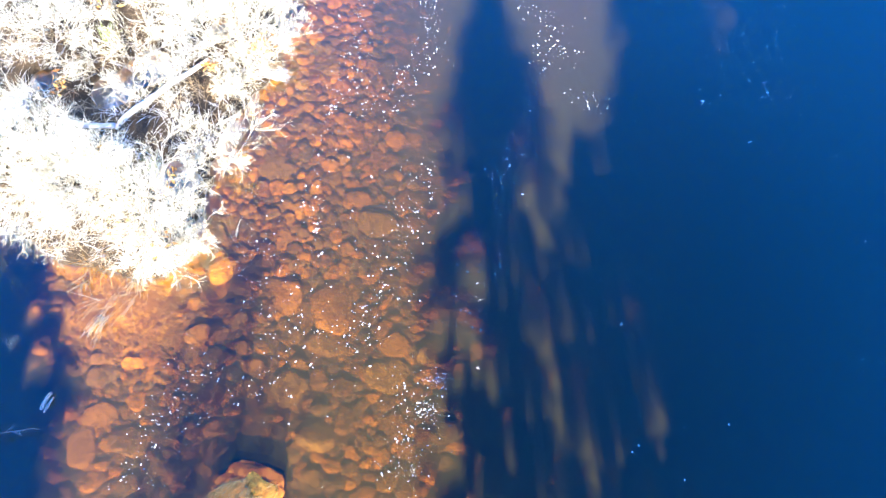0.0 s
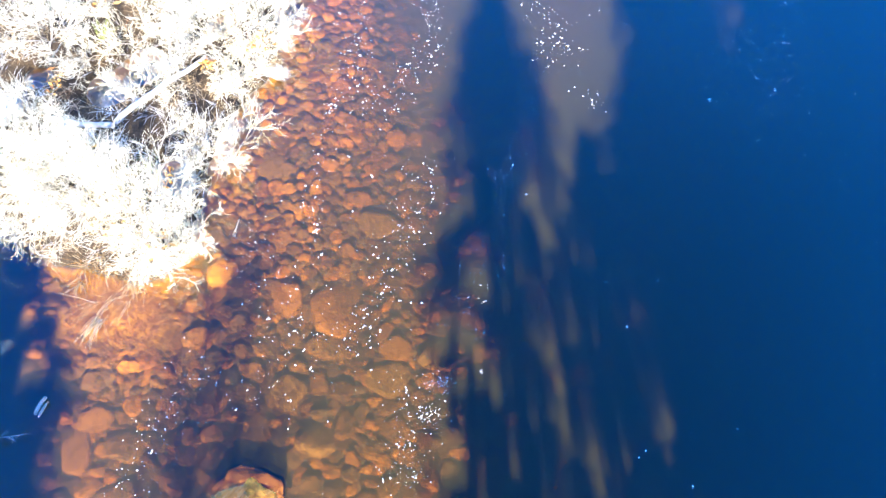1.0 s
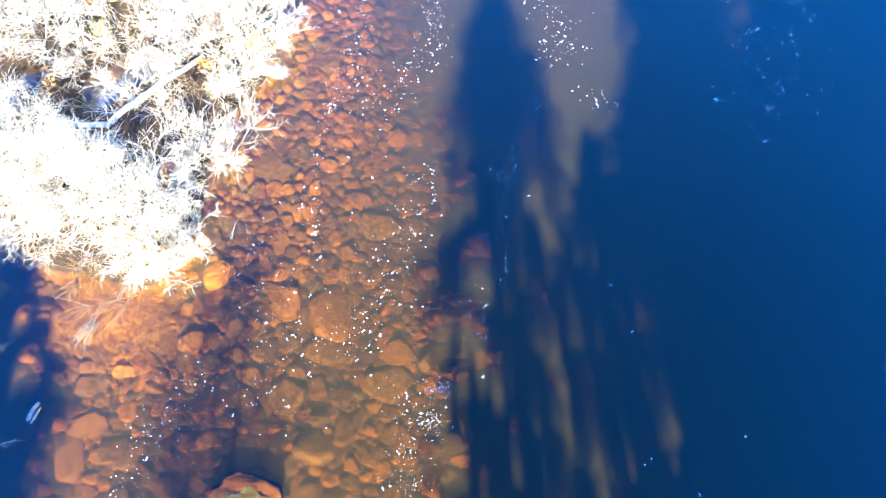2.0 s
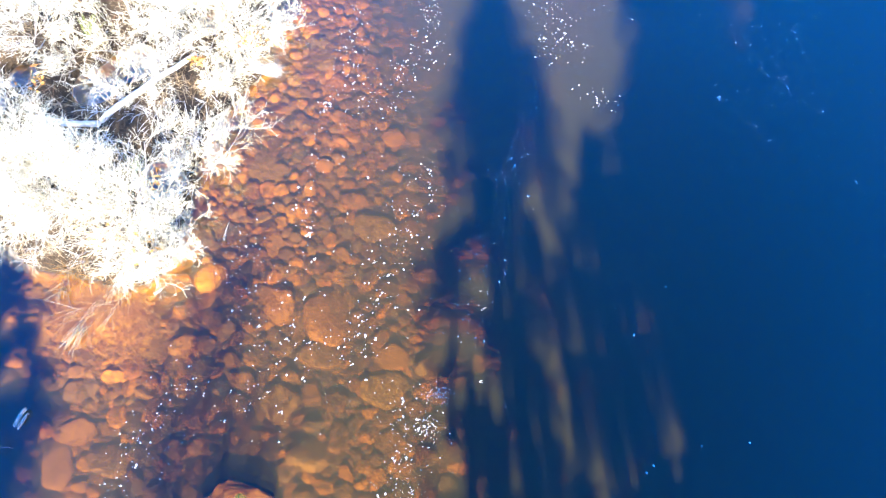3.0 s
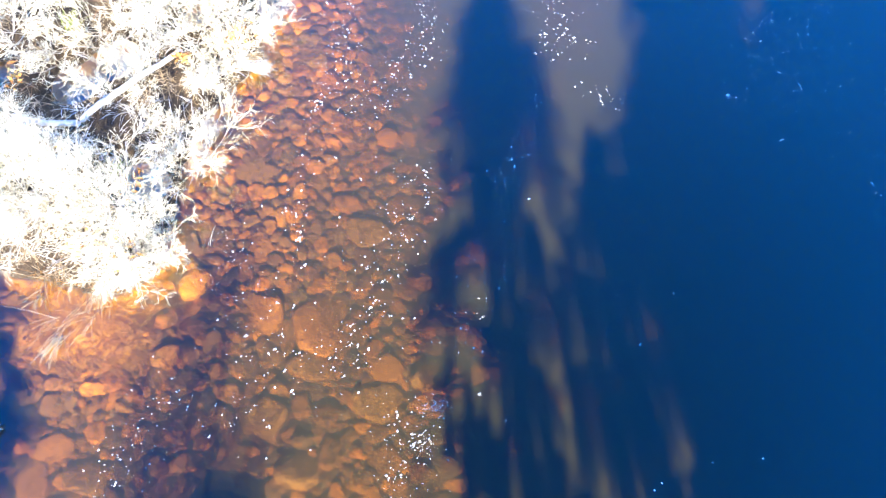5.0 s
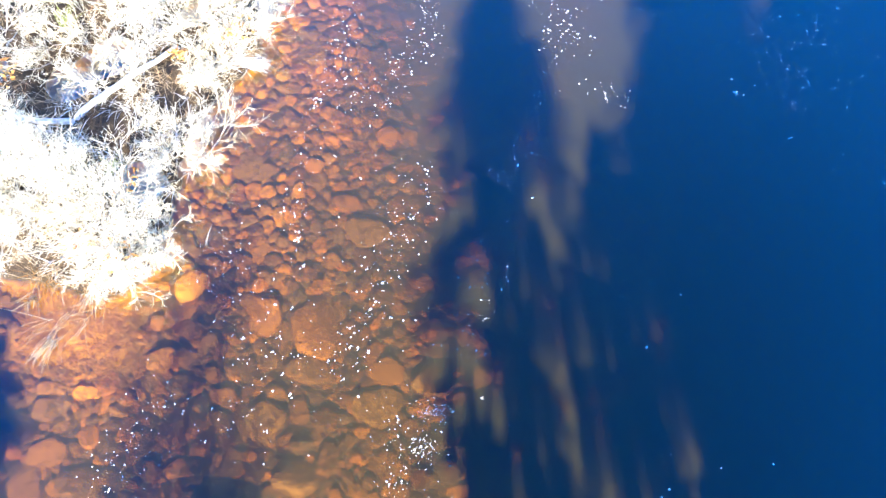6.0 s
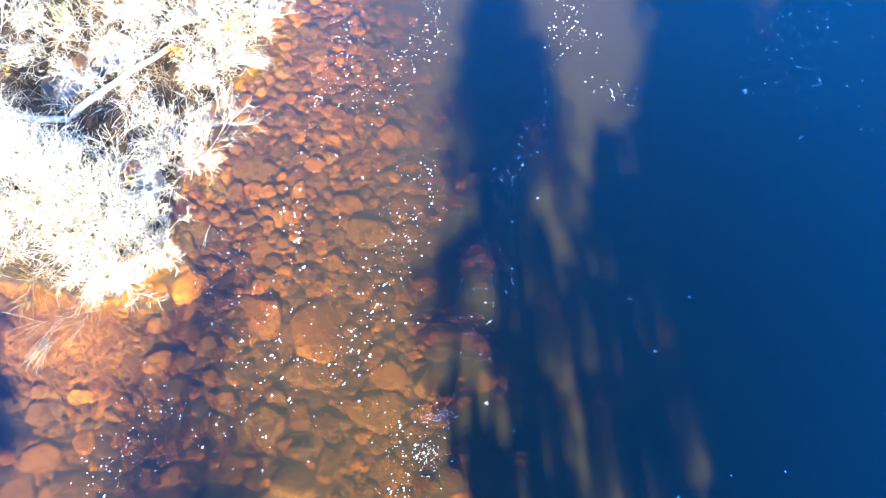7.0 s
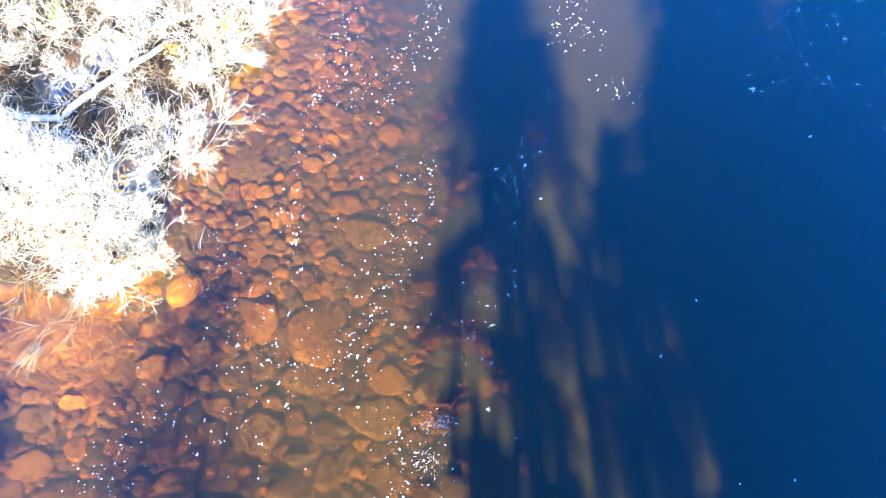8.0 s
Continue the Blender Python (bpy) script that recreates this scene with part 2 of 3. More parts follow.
def grid_mesh(name, xs, ys, zf, mat, smooth=True):
    gx, gy = np.meshgrid(xs, ys)
    v = np.stack([gx.ravel(), gy.ravel(), zf(gx, gy).ravel()], 1)
    nx, ny = len(xs), len(ys)
    i = (np.arange(ny - 1)[:, None] * nx + np.arange(nx - 1)[None]).ravel()
    return mesh_of(name, v.tolist(), np.stack([i, i + 1, i + nx + 1, i + nx], 1).tolist(), mat, smooth)


riverbed = tagged(new("ground", grid_mesh("ground", axis(-12, 7, 0.13, 500), axis(-1, 16, 0.13, 500), height, GROUND)),
                  "brown silty riverbed rising to a grassy bank", "ground", kind="structure")
flat = lambda x, y: np.zeros_like(x)
water = tagged(new("water", grid_mesh("water", [-2500, -40, 0, 40, 2500], [-2500, -40, 0, 40, 2500], flat, WATER)),
               "clear tea-brown river water reflecting blue sky", "water", kind="structure")
water.visible_shadow = False
# flat sheets added below the surface to imitate haze; they cast no shadow
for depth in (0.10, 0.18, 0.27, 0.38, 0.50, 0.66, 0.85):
    layer = tagged(new("murk_sheet", grid_mesh("murk_sheet", [-30, 0, 40], [-12, 0, 60], flat, MURK if depth < 0.32 else DEEP_MURK)),
                   "thin translucent sheet added to imitate haze in the water", "water", kind="structure")
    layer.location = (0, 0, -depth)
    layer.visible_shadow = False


# ---- spruces on the bank behind the camera, whose shadows lie on the river ----
SLOPE = math.tan(radians(SUN_ELEVATION))


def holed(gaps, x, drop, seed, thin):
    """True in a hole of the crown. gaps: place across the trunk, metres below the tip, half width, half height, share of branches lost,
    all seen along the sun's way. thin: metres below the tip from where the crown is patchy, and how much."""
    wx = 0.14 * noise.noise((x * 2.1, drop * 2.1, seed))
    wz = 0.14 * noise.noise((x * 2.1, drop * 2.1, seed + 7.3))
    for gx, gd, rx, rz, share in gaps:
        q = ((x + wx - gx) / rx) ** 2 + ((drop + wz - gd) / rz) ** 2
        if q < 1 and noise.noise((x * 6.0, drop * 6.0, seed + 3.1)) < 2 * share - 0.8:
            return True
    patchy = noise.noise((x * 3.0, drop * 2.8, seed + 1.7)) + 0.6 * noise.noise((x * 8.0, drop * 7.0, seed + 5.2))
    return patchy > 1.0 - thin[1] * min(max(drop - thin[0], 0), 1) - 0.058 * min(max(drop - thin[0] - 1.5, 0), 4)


def frond(s, rng, base, out, L, lift, bushy, tall, gaps, seed, thin):
    """One flat, drooping, ragged spray of needles along a branch."""
    side = Vector((-out.y, out.x, 0))
    m = max(4, int(L / 0.10))
    for j in range(m):
        f = (j + 0.5) / m
        q = base + out * (L * f) + Vector((0, 0, L * (lift * f - 0.25 * f * f)))
        wide = 0.06 + (0.06 + bushy * L) * (1 - f) ** 0.7 * min(1, 4 * f + 0.25)
        for sgn in (-1, 1):
            w = wide * rng.uniform(0.75, 1.2)
            tip = q + side * sgn * w + out * w * 0.6 + Vector((0, 0, -0.55 * w))
            mid = q.lerp(tip, 0.6)
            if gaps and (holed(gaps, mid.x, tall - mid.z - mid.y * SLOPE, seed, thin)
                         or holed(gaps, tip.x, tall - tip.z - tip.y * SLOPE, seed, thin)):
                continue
            s.add([q - out * 0.07, q + out * 0.10, tip, q + Vector((0, 0, -0.14 * (1 - f) - 0.04))], [(0, 1, 2), (0, 2, 3), (1, 3, 2)])


def spruce(x, tip_y, tall, spread, seed, whorl=0.3, density=4.0, slope=0.45, flare=(99.0, 0.0), ragged=0.0, gaps=(), thin=(0.0, 0.0), low=0.92,
           bushy=0.18, label="tall dark green spruce on the river bank"):
    """whorl: metres between the rings of branches; density: branches per metre of reach; flare: how far below the tip the crown
    widens, and by how much; ragged: share of branches lost at the crown's rim; gaps: where on the water light comes through."""
    rng = random.Random(seed)
    z = float(height(x, tip_y - tall / SLOPE)) - 0.1
    y = tip_y - (tall + z) / SLOPE
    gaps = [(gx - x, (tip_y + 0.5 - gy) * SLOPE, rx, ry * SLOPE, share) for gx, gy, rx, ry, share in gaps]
    root = thing("spruce", x, y, z, label, "tree", "spruces on the river bank")
    s = Soup()
    s.tube([(0, 0, 0), (0.04, 0, tall * 0.35), (0, 0.03, tall * 0.7), (0, 0, tall)], 0.007 * tall + 0.04, 0.015, 8)
    part("trunk", s.mesh("trunk", BARK, True), root)
    s = Soup()
    h = 0.10
    while h < tall * low:
        wide = spread + flare[1] * float(smooth01((h - flare[0]) / 1.0))
        reach = min(0.12 + slope * h, wide)
        n = 6 + int(reach * density)
        turn = rng.random() * 6.3
        for k in range(n):
            a = turn + 2 * math.pi * (k + rng.uniform(-0.3, 0.3)) / n
            out = Vector((math.cos(a), math.sin(a), 0))
            L = reach * rng.uniform(0.72, 1.08) * (1 + 1.2 * ragged * noise.noise((h * 1.4, out.x * 1.5, seed + 2.2)))
            if rng.random() < ragged:
                L *= rng.uniform(0.45, 0.75)
            base = Vector((0, 0, tall - h + rng.uniform(-0.06, 0.06)))
            frond(s, rng, base, out, L, 0.35 - 0.65 * min(h / 4, 1), bushy, tall, gaps, seed, thin)
        h += whorl * rng.uniform(0.75, 1.25) * (0.4 + 0.6 * min(h / 2.5, 1))
    part("crown", s.mesh("crown", NEEDLES), root)
    return root


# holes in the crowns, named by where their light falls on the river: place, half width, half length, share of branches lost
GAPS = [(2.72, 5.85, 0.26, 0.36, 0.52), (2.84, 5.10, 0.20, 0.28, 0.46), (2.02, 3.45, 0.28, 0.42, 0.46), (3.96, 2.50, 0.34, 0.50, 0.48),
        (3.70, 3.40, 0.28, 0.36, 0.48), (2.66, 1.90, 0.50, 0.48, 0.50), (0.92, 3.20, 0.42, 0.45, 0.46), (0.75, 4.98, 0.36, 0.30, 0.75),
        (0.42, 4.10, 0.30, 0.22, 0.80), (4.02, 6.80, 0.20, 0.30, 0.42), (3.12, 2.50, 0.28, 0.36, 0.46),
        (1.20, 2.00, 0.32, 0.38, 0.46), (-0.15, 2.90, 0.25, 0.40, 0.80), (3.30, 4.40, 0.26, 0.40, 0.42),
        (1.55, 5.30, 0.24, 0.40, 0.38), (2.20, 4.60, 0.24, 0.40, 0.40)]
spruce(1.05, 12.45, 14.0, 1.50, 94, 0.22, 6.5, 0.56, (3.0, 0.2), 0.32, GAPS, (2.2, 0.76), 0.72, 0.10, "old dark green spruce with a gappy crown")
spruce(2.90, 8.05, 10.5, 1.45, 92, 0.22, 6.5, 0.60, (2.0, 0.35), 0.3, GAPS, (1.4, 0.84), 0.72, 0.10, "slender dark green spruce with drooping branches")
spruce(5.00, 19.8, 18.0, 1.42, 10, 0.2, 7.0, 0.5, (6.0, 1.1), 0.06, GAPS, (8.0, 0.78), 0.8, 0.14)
for k, (x, tip, tall, spread, whorl, density, slope) in enumerate([
        (8.2, 20.0, 18.0, 2.7, 0.28, 4.5, 0.5), (11.4, 18.0, 17.0, 2.7, 0.28, 4.5, 0.5), (7.2, 13.0, 13.5, 2.2, 0.3, 4.0, 0.45),
        (9.9, 14.5, 15.0, 2.3, 0.3, 4.0, 0.45), (12.8, 13.0, 13.0, 2.3, 0.3, 4.0, 0.45)]):
    spruce(x, tip, tall, spread, 11 + k, whorl, density, slope)
spruce(-8.45, 6.2, 10.0, 1.9, 15, 0.2, 7.0, 0.95, (99.0, 0.0), 0.05, [(-7.55, 3.65, 0.24, 0.42, 1.0), (-7.85, 4.55, 0.18, 0.45, 0.8)], (0.0, 0.0), 0.9, 0.14)


# ---- shrubs and bare branches ----
def grow(rng, start, way, length, radius, level, thick, thin, bend, fork):
    steps = (4, 3, 2, 1)[min(level, 3)]
    pts, q, d = [Vector(start)], Vector(start), Vector(way).normalized()
    for i in range(steps):
        d = (d + Vector((rng.gauss(0, bend), rng.gauss(0, bend), rng.gauss(0, bend) + 0.05))).normalized()
        q = q + d * length / steps
        pts.append(q.copy())
    (thick if level == 0 else thin).tube(pts, radius, radius * 0.55, 4 if level == 0 else 3)
    if level >= len(fork):
        return
    for k in range(fork[level]):
        f = rng.uniform(0.25, 1.0)
        i = min(int(f * steps), steps - 1)
        at = pts[i].lerp(pts[i + 1], f * steps - i)
        along = (pts[i + 1] - pts[i]).normalized()
        turn = along.orthogonal().normalized()
        turn.rotate(Matrix.Rotation(rng.uniform(0, 2 * math.pi), 3, along))
        grow(rng, at, along + turn * rng.uniform(0.6, 1.4), length * rng.uniform(0.28, 0.55), radius * 0.61, level + 1, thick, thin, bend, fork)


def shrub(x, y, reach, stems, seed, lean=(0.0, 0.0), tall=0.8, fork=(9, 7, 3), name="shrub", label="leafless shrub with dense frosted white twigs on the bank"):
    rng = random.Random(seed)
    z = float(height(x, y))
    root = thing(name, x, y, z - 0.03, label, "shrub", "frosted shrubs on the bank")
    thin = Soup()
    for k in range(stems):
        thick = Soup()
        a = 2 * math.pi * (k + rng.random()) / stems
        w = Vector((math.cos(a) + lean[0], math.sin(a) + lean[1], tall * rng.uniform(0.4, 1.6)))
        b = Vector((rng.gauss(0, 0.14) * reach, rng.gauss(0, 0.14) * reach, 0))
        grow(rng, b, w, reach * rng.uniform(0.6, 1.0), 0.0085, 0, thick, thin, 0.15, fork)
        part("stem", thick.mesh("stem", STEM, True), root)
    part("crown", thin.mesh("crown", TWIG), root, "fine white twigs")
    return root


SHRUBS = [
    # the broad low shrub at the water's edge
    (-8.2, 6.9, 1.6, 28, 0.0, -0.1), (-7.0, 6.6, 1.5, 30, 0.0, -0.1), (-5.75, 6.3, 1.3, 27, 0.1, -0.2), (-5.35, 5.65, 1.0, 20, 0.1, -0.3),
    (-8.9, 8.0, 1.3, 16, 0.0, 0.0), (-7.6, 7.5, 1.1, 14, 0.0, 0.0),
    # the shrubs further up the bank
    (-4.4, 10.6, 1.35, 24, 0.2, 0.1), (-5.4, 10.9, 1.2, 18, 0.0, 0.2), (-4.5, 9.3, 0.8, 12, 0.2, 0.0), (-4.9, 8.0, 0.9, 13, 0.3, 0.0),
    (-6.6, 10.4, 1.2, 12, 0.0, 0.3), (-8.3, 10.4, 1.4, 16, 0.0, 0.2), (-9.6, 11.6, 1.4, 14, 0.0, 0.0), (-7.6, 12.2, 1.3, 14, 0.0, 0.0),
    (-5.2, 12.4, 1.4, 20, 0.2, 0.0), (-4.3, 11.9, 1.2, 14, 0.2, 0.0), (-3.75, 10.5, 0.95, 10, 0.5, 0.1), (-4.7, 7.6, 1.2, 6, 0.9, 0.2),
    (-4.95, 6.05, 0.75, 12, 0.2, -0.1), (-5.6, 9.5, 1.0, 9, -0.3, 0.1), (-6.3, 8.9, 0.9, 8, 0.1, 0.2), (-4.2, 9.9, 0.7, 10, 0.3, -0.1), (-7.4, 9.9, 0.9, 8, 0.0, 0.2),
]
for k, (x, y, reach, stems, lx, ly) in enumerate(SHRUBS):
    shrub(x, y, reach, stems, 40 + k, (lx, ly))


# an out-of-view tree, added only for the thin shade it throws
def shade_tree(x, tip_y, tall, seed):
    rng = random.Random(seed)
    y = tip_y - (tall + 0.8) / math.tan(radians(SUN_ELEVATION))
    z = float(height(x, y)) - 0.1
    root = thing("shade_tree", x, y, z, "unseen slender leafless tree added to shade a strip of the river", "tree")
    thick, thin = Soup(), Soup()
    thick.tube([(0, 0, 0), (0.08, 0, tall * 0.4), (-0.05, 0, tall * 0.75), (0, 0, tall)], 0.03, 0.01, 8)
    for k in range(85):
        h = tall * rng.uniform(0.25, 0.97)
        a = rng.uniform(0, 2 * math.pi)
        grow(rng, Vector((0, 0, h)), Vector((math.cos(a), math.sin(a), 0.9)), 0.6 + 0.22 * (tall - h), 0.011, 1, thick, thin, 0.12, (0, 7, 4))
    part("trunk", thick.mesh("trunk", BARK, True), root)
    part("crown", thin.mesh("crown", BARK), root)


# both stand out of view and are set to dim one strip of riverbed
shade_tree(-3.65, 5.7, 9.0, 5)
shade_tree(-4.45, 4.4, 8.0, 8)


# ---- dry grass, log and litter on the bank ----
def grass_cover(name, count, area, test, mat, label, length, rng, up=0.5, lift=0.0, width=0.012):
    s = Soup()
    x0, x1, y0, y1 = area
    n = 0
    while n < count:
        cx, cy = rng.uniform(x0, x1), rng.uniform(y0, y1)
        n += 1
        if not test(cx, cy):
            continue
        a0 = rng.uniform(0, 2 * math.pi)
        for k in range(rng.randint(4, 9)):
            a = a0 + rng.gauss(0, 0.9)
            x, y = cx + rng.gauss(0, 0.06), cy + rng.gauss(0, 0.06)
            w = Vector((math.cos(a), math.sin(a), up * rng.uniform(0.2, 1.8)))
            s.blade((x, y, float(height(x, y)) + lift), w, length * rng.uniform(0.5, 1.3), width * rng.uniform(0.6, 1.4), 0.28, rng)
    return tagged(new(name, s.mesh(name, mat)), label, "grass", kind="stuff")


rng = random.Random(21)
grass_cover("dry_grass", 1100, (-10.5, -3.4, 5.2, 13.5), lambda x, y: bank_inside(x, y) > 0.05 and height(x, y) > 0.03 and noise.noise((x * 0.9, y * 0.9, 2)) > -0.25,
            STRAW, "matted dry straw-coloured grass on the bank", 0.38, rng)
grass_cover("frosted_grass", 650, (-10.5, -3.4, 5.2, 13.5), lambda x, y: bank_inside(x, y) > 0.1 and height(x, y) > 0.03 and noise.noise((x * 0.7, y * 0.7, 9)) > -0.05,
            FROST_STRAW, "pale frosted grass between the shrubs", 0.42, rng, 0.9)
grass_cover("drowned_grass", 330, (-7.1, -4.7, 3.5, 5.3), lambda x, y: bank_inside(x, y) < 0.1 and x < -5.0 + 0.5 * (y - 4.5),
            WET_STRAW, "orange-brown drowned grass in the shallows", 0.42, rng, 0.05, 0.05, 0.005)


def tuft(x, y, count, length, way, mat, label, seed, spread=0.5, z=None, width=0.016, name="grass_tuft"):
    r = random.Random(seed)
    z = max(float(height(x, y)), -0.02) if z is None else z
    root = thing(name, x, y, z, label, "grass tuft", "grass tufts at the water")
    s = Soup()
    for k in range(count):
        w = Vector(way) + Vector((r.gauss(0, spread), r.gauss(0, spread), abs(r.gauss(0, spread * 0.6))))
        s.blade((r.gauss(0, 0.05), r.gauss(0, 0.05), 0), w, length * r.uniform(0.5, 1.2), width, 0.22, r, 4)
    part("foliage", s.mesh("foliage", mat), root)
    return root


tuft(-6.45, 4.25, 44, 0.55, (-0.35, -1.0, 0.45), BLEACHED, "bleached grass tuft drooping into the water", 3, 0.22, None, 0.008)
tuft(-3.95, 9.72, 170, 0.62, (1.0, -0.22, 0.22), FROST_STRAW, "thick pale frosted grass tongue jutting over the water", 14, 0.16, 0.12)
tuft(-3.75, 9.85, 60, 0.4, (0.7, -0.1, 0.5), STRAW, "dry grass tuft hanging over the water", 15, 0.3, 0.1)
tuft(-6.9, 5.0, 22, 0.36, (-0.2, -0.9, 0.5), STRAW, "dry grass tuft hanging over the water", 4, 0.4)
tuft(-8.15, 3.75, 60, 0.24, (0.6, 0.1, 0.35), BLEACHED, "pale grass tuft standing in the shaded water", 6, 0.5, None, 0.005)
for k, (x, y) in enumerate([(-6.2, 4.75), (-5.95, 4.6), (-6.55, 4.6), (-5.7, 4.85), (-6.3, 4.4)]):
    tuft(x, y, 8, 0.75, (-0.75, -0.75, 0.12), BLEACHED, "long bleached straws lying over the shallow water", 70 + k, 0.4, 0.02, 0.005)
tuft(-5.9, 5.1, 36, 0.45, (0.2, -0.9, 0.4), STRAW, "dry grass tuft hanging over the water", 7, 0.4)
tuft(-4.15, 5.9, 3, 0.62, (0.25, -0.1, 1.0), FROST_STRAW, "single bent reed at the water's edge", 8, 0.1)
tuft(-7.3, 10.4, 40, 0.45, (0.2, 0.4, 0.7), GREEN_BLADE, "green grass tuft amid dry straw", 9, 0.5)
tuft(-5.95, 7.4, 40, 0.35, (0.2, 0.4, 0.7), GREEN_BLADE, "green grass tuft amid dry straw", 10, 0.5)


def log(points, r0, r1, mat, name, label, seed, stubs=3):
    r = random.Random(seed)
    base = points[0]
    root = thing(name, *base, label, "log")
    pts = [Vector(q) - Vector(base) for q in points]
    s = Soup()
    fine = []
    for i in range(len(pts) - 1):
        for k in range(4):
            fine.append(pts[i].lerp(pts[i + 1], k / 4) + Vector((r.gauss(0, 0.008), r.gauss(0, 0.008), r.gauss(0, 0.008))))
    fine.append(pts[-1])
    s.tube(fine, r0, r1, 10)
    part("trunk", s.mesh("trunk", mat, True), root)
    for k in range(stubs):
        q = fine[r.randint(1, len(fine) - 2)]
        b = Soup()
        w = Vector((r.gauss(0, 1), r.gauss(0, 1), 0.6)).normalized()
        b.tube([q, q + w * 0.12, q + w * 0.22 + Vector((0, 0, 0.03))], 0.022, 0.01, 6)
        part("branch_stub", b.mesh("branch_stub", mat, True), root)
    return root


log([(-6.75, 8.2, 0.3), (-6.5, 8.42, 0.42), (-5.7, 9.12, 0.5), (-4.95, 9.8, 0.45)], 0.066, 0.046, LOG_WOOD, "fallen_log", "bleached white fallen log lying across the bank", 2)
log([(-7.95, 8.42, 0.30), (-7.3, 8.22, 0.40), (-6.72, 8.24, 0.36)], 0.05, 0.06, LOG_WOOD, "fallen_log", "pale crooked branch lying at the foot of a log", 9, 2)
log([(-7.32, 2.5, -0.03), (-7.24, 2.64, 0.05), (-7.12, 2.8, 0.09)], 0.042, 0.03, DARK_WOOD, "driftwood", "grey broken driftwood stub poking from the water", 3, 0)
log([(-7.24, 2.46, -0.03), (-7.16, 2.6, 0.04), (-7.08, 2.72, 0.06)], 0.03, 0.022, DARK_WOOD, "driftwood", "grey splintered driftwood piece lying beside a stub", 6, 0)


def water_branch(x, y, seed):
    r = random.Random(seed)
    root = thing("dead_branch", x, y, -0.12, "fine bare dead branch reaching over the water", "branch")
    thick, thin = Soup(), Soup()
    grow(r, Vector((0, 0, 0)), Vector((1.0, 0.28, 0.30)), 1.35, 0.012, 0, thick, thin, 0.08, (12, 5, 2))
    part("limb", thick.mesh("limb", DARK_WOOD, True), root)
    part("crown", thin.mesh("crown", DARK_WOOD), root)


water_branch(-9.05, 1.66, 4)


def tussock():
    r = random.Random(12)
    x, y = -3.3, 1.10
    root = thing("tussock", x, y, -0.09, "rounded tussock of dry yellow grass standing in the river", "tussock")
    bm = bmesh.new()
    bmesh.ops.create_icosphere(bm, subdivisions=4, radius=1.0)
    for v in bm.verts:
        d = v.co.normalized()
        k = 1 + 0.42 * noise.noise(d * 1.5 + Vector((4, 1, 2))) + 0.10 * noise.noise(d * 5.0)
        v.co = Vector((d.x * 0.62 * k, d.y * 0.46 * k - 0.12 * d.x, d.z * 0.12 * k))
    me = bpy.data.meshes.new("mound")
    bm.to_mesh(me)
    bm.free()
    me.materials.append(MOSS)
    part("mound", me, root, "orange-brown mossy mound")
    s = Soup()
    for clump in range(70):
        a, f = r.uniform(0, 2 * math.pi), r.uniform(0, 1) ** 0.5
        c = Vector((0.60 * f * math.cos(a) - 0.06, 0.40 * f * math.sin(a) - 0.10, 0.15 * math.sqrt(max(1 - f * f, 0))))
        if noise.noise(Vector((c.x * 2.5, c.y * 2.5, 3.0))) > 0.15 or c.x - c.y > 0.45:
            continue
        lean = Vector((-0.75 + r.gauss(0, 0.2), -0.8 + r.gauss(0, 0.2), 0.25))
        for k in range(30):
            q = c + Vector((r.gauss(0, 0.035), r.gauss(0, 0.035), 0.01))
            w = lean + Vector((r.gauss(0, 0.16), r.gauss(0, 0.16), r.gauss(0, 0.1)))
            s.blade(q, w, r.uniform(0.16, 0.38), 0.006, 0.2, r)
    part("foliage", s.mesh("foliage", GOLD_STRAW), root)


tussock()


def leaf_clump(x, y, z, count, spread, seed):
    r = random.Random(seed)
    root = thing("dead_leaf_clump", x, y, z, "clump of orange-brown dead leaves caught in twigs", "leaves", "dead leaf clumps")
    s = Soup()
    for k in range(count):
        q = Vector((r.gauss(0, spread), r.gauss(0, spread), r.gauss(0, spread * 0.4)))
        u = Vector((r.gauss(0, 1), r.gauss(0, 1), r.gauss(0, 0.5))).normalized()
        w = u.orthogonal().normalized()
        L, b = r.uniform(0.05, 0.1), r.uniform(0.02, 0.035)
        up = u.cross(w) * 0.015
        s.add([q - u * L, q + w * b + up, q + u * L, q - w * b + up, q], [(0, 1, 4), (1, 2, 4), (2, 3, 4), (3, 0, 4)])
    part("foliage", s.mesh("foliage", DEAD_LEAF), root)


for k, (x, y, z, n, sp) in enumerate([(-3.85, 10.05, 0.3, 46, 0.16), (-4.85, 9.55, 0.3, 26, 0.09), (-7.4, 11.3, 0.42, 40, 0.2), (-6.6, 11.4, 0.42, 26, 0.12),
                                      (-6.2, 5.7, 0.3, 26, 0.12), (-5.3, 5.5, 0.3, 26, 0.14), (-7.9, 9.0, 0.4, 24, 0.14), (-6.9, 7.4, 0.35, 26, 0.12), (-5.4, 6.9, 0.3, 22, 0.15)]):
    leaf_clump(x, y, z + 0.3, n, sp, 60 + k)

# ---- foam on the water ----
rng = random.Random(33)
s = Soup()


def fleck(x, y, r):
    n = 7
    ring = [(x + r * rng.uniform(0.5, 1.35) * math.cos(2 * math.pi * k / n), y + r * rng.uniform(0.5, 1.35) * math.sin(2 * math.pi * k / n), 0.003) for k in range(n)]
    s.add(ring + [(x, y, 0.003 + 0.3 * r)], [(k, (k + 1) % n, n) for k in range(n)])


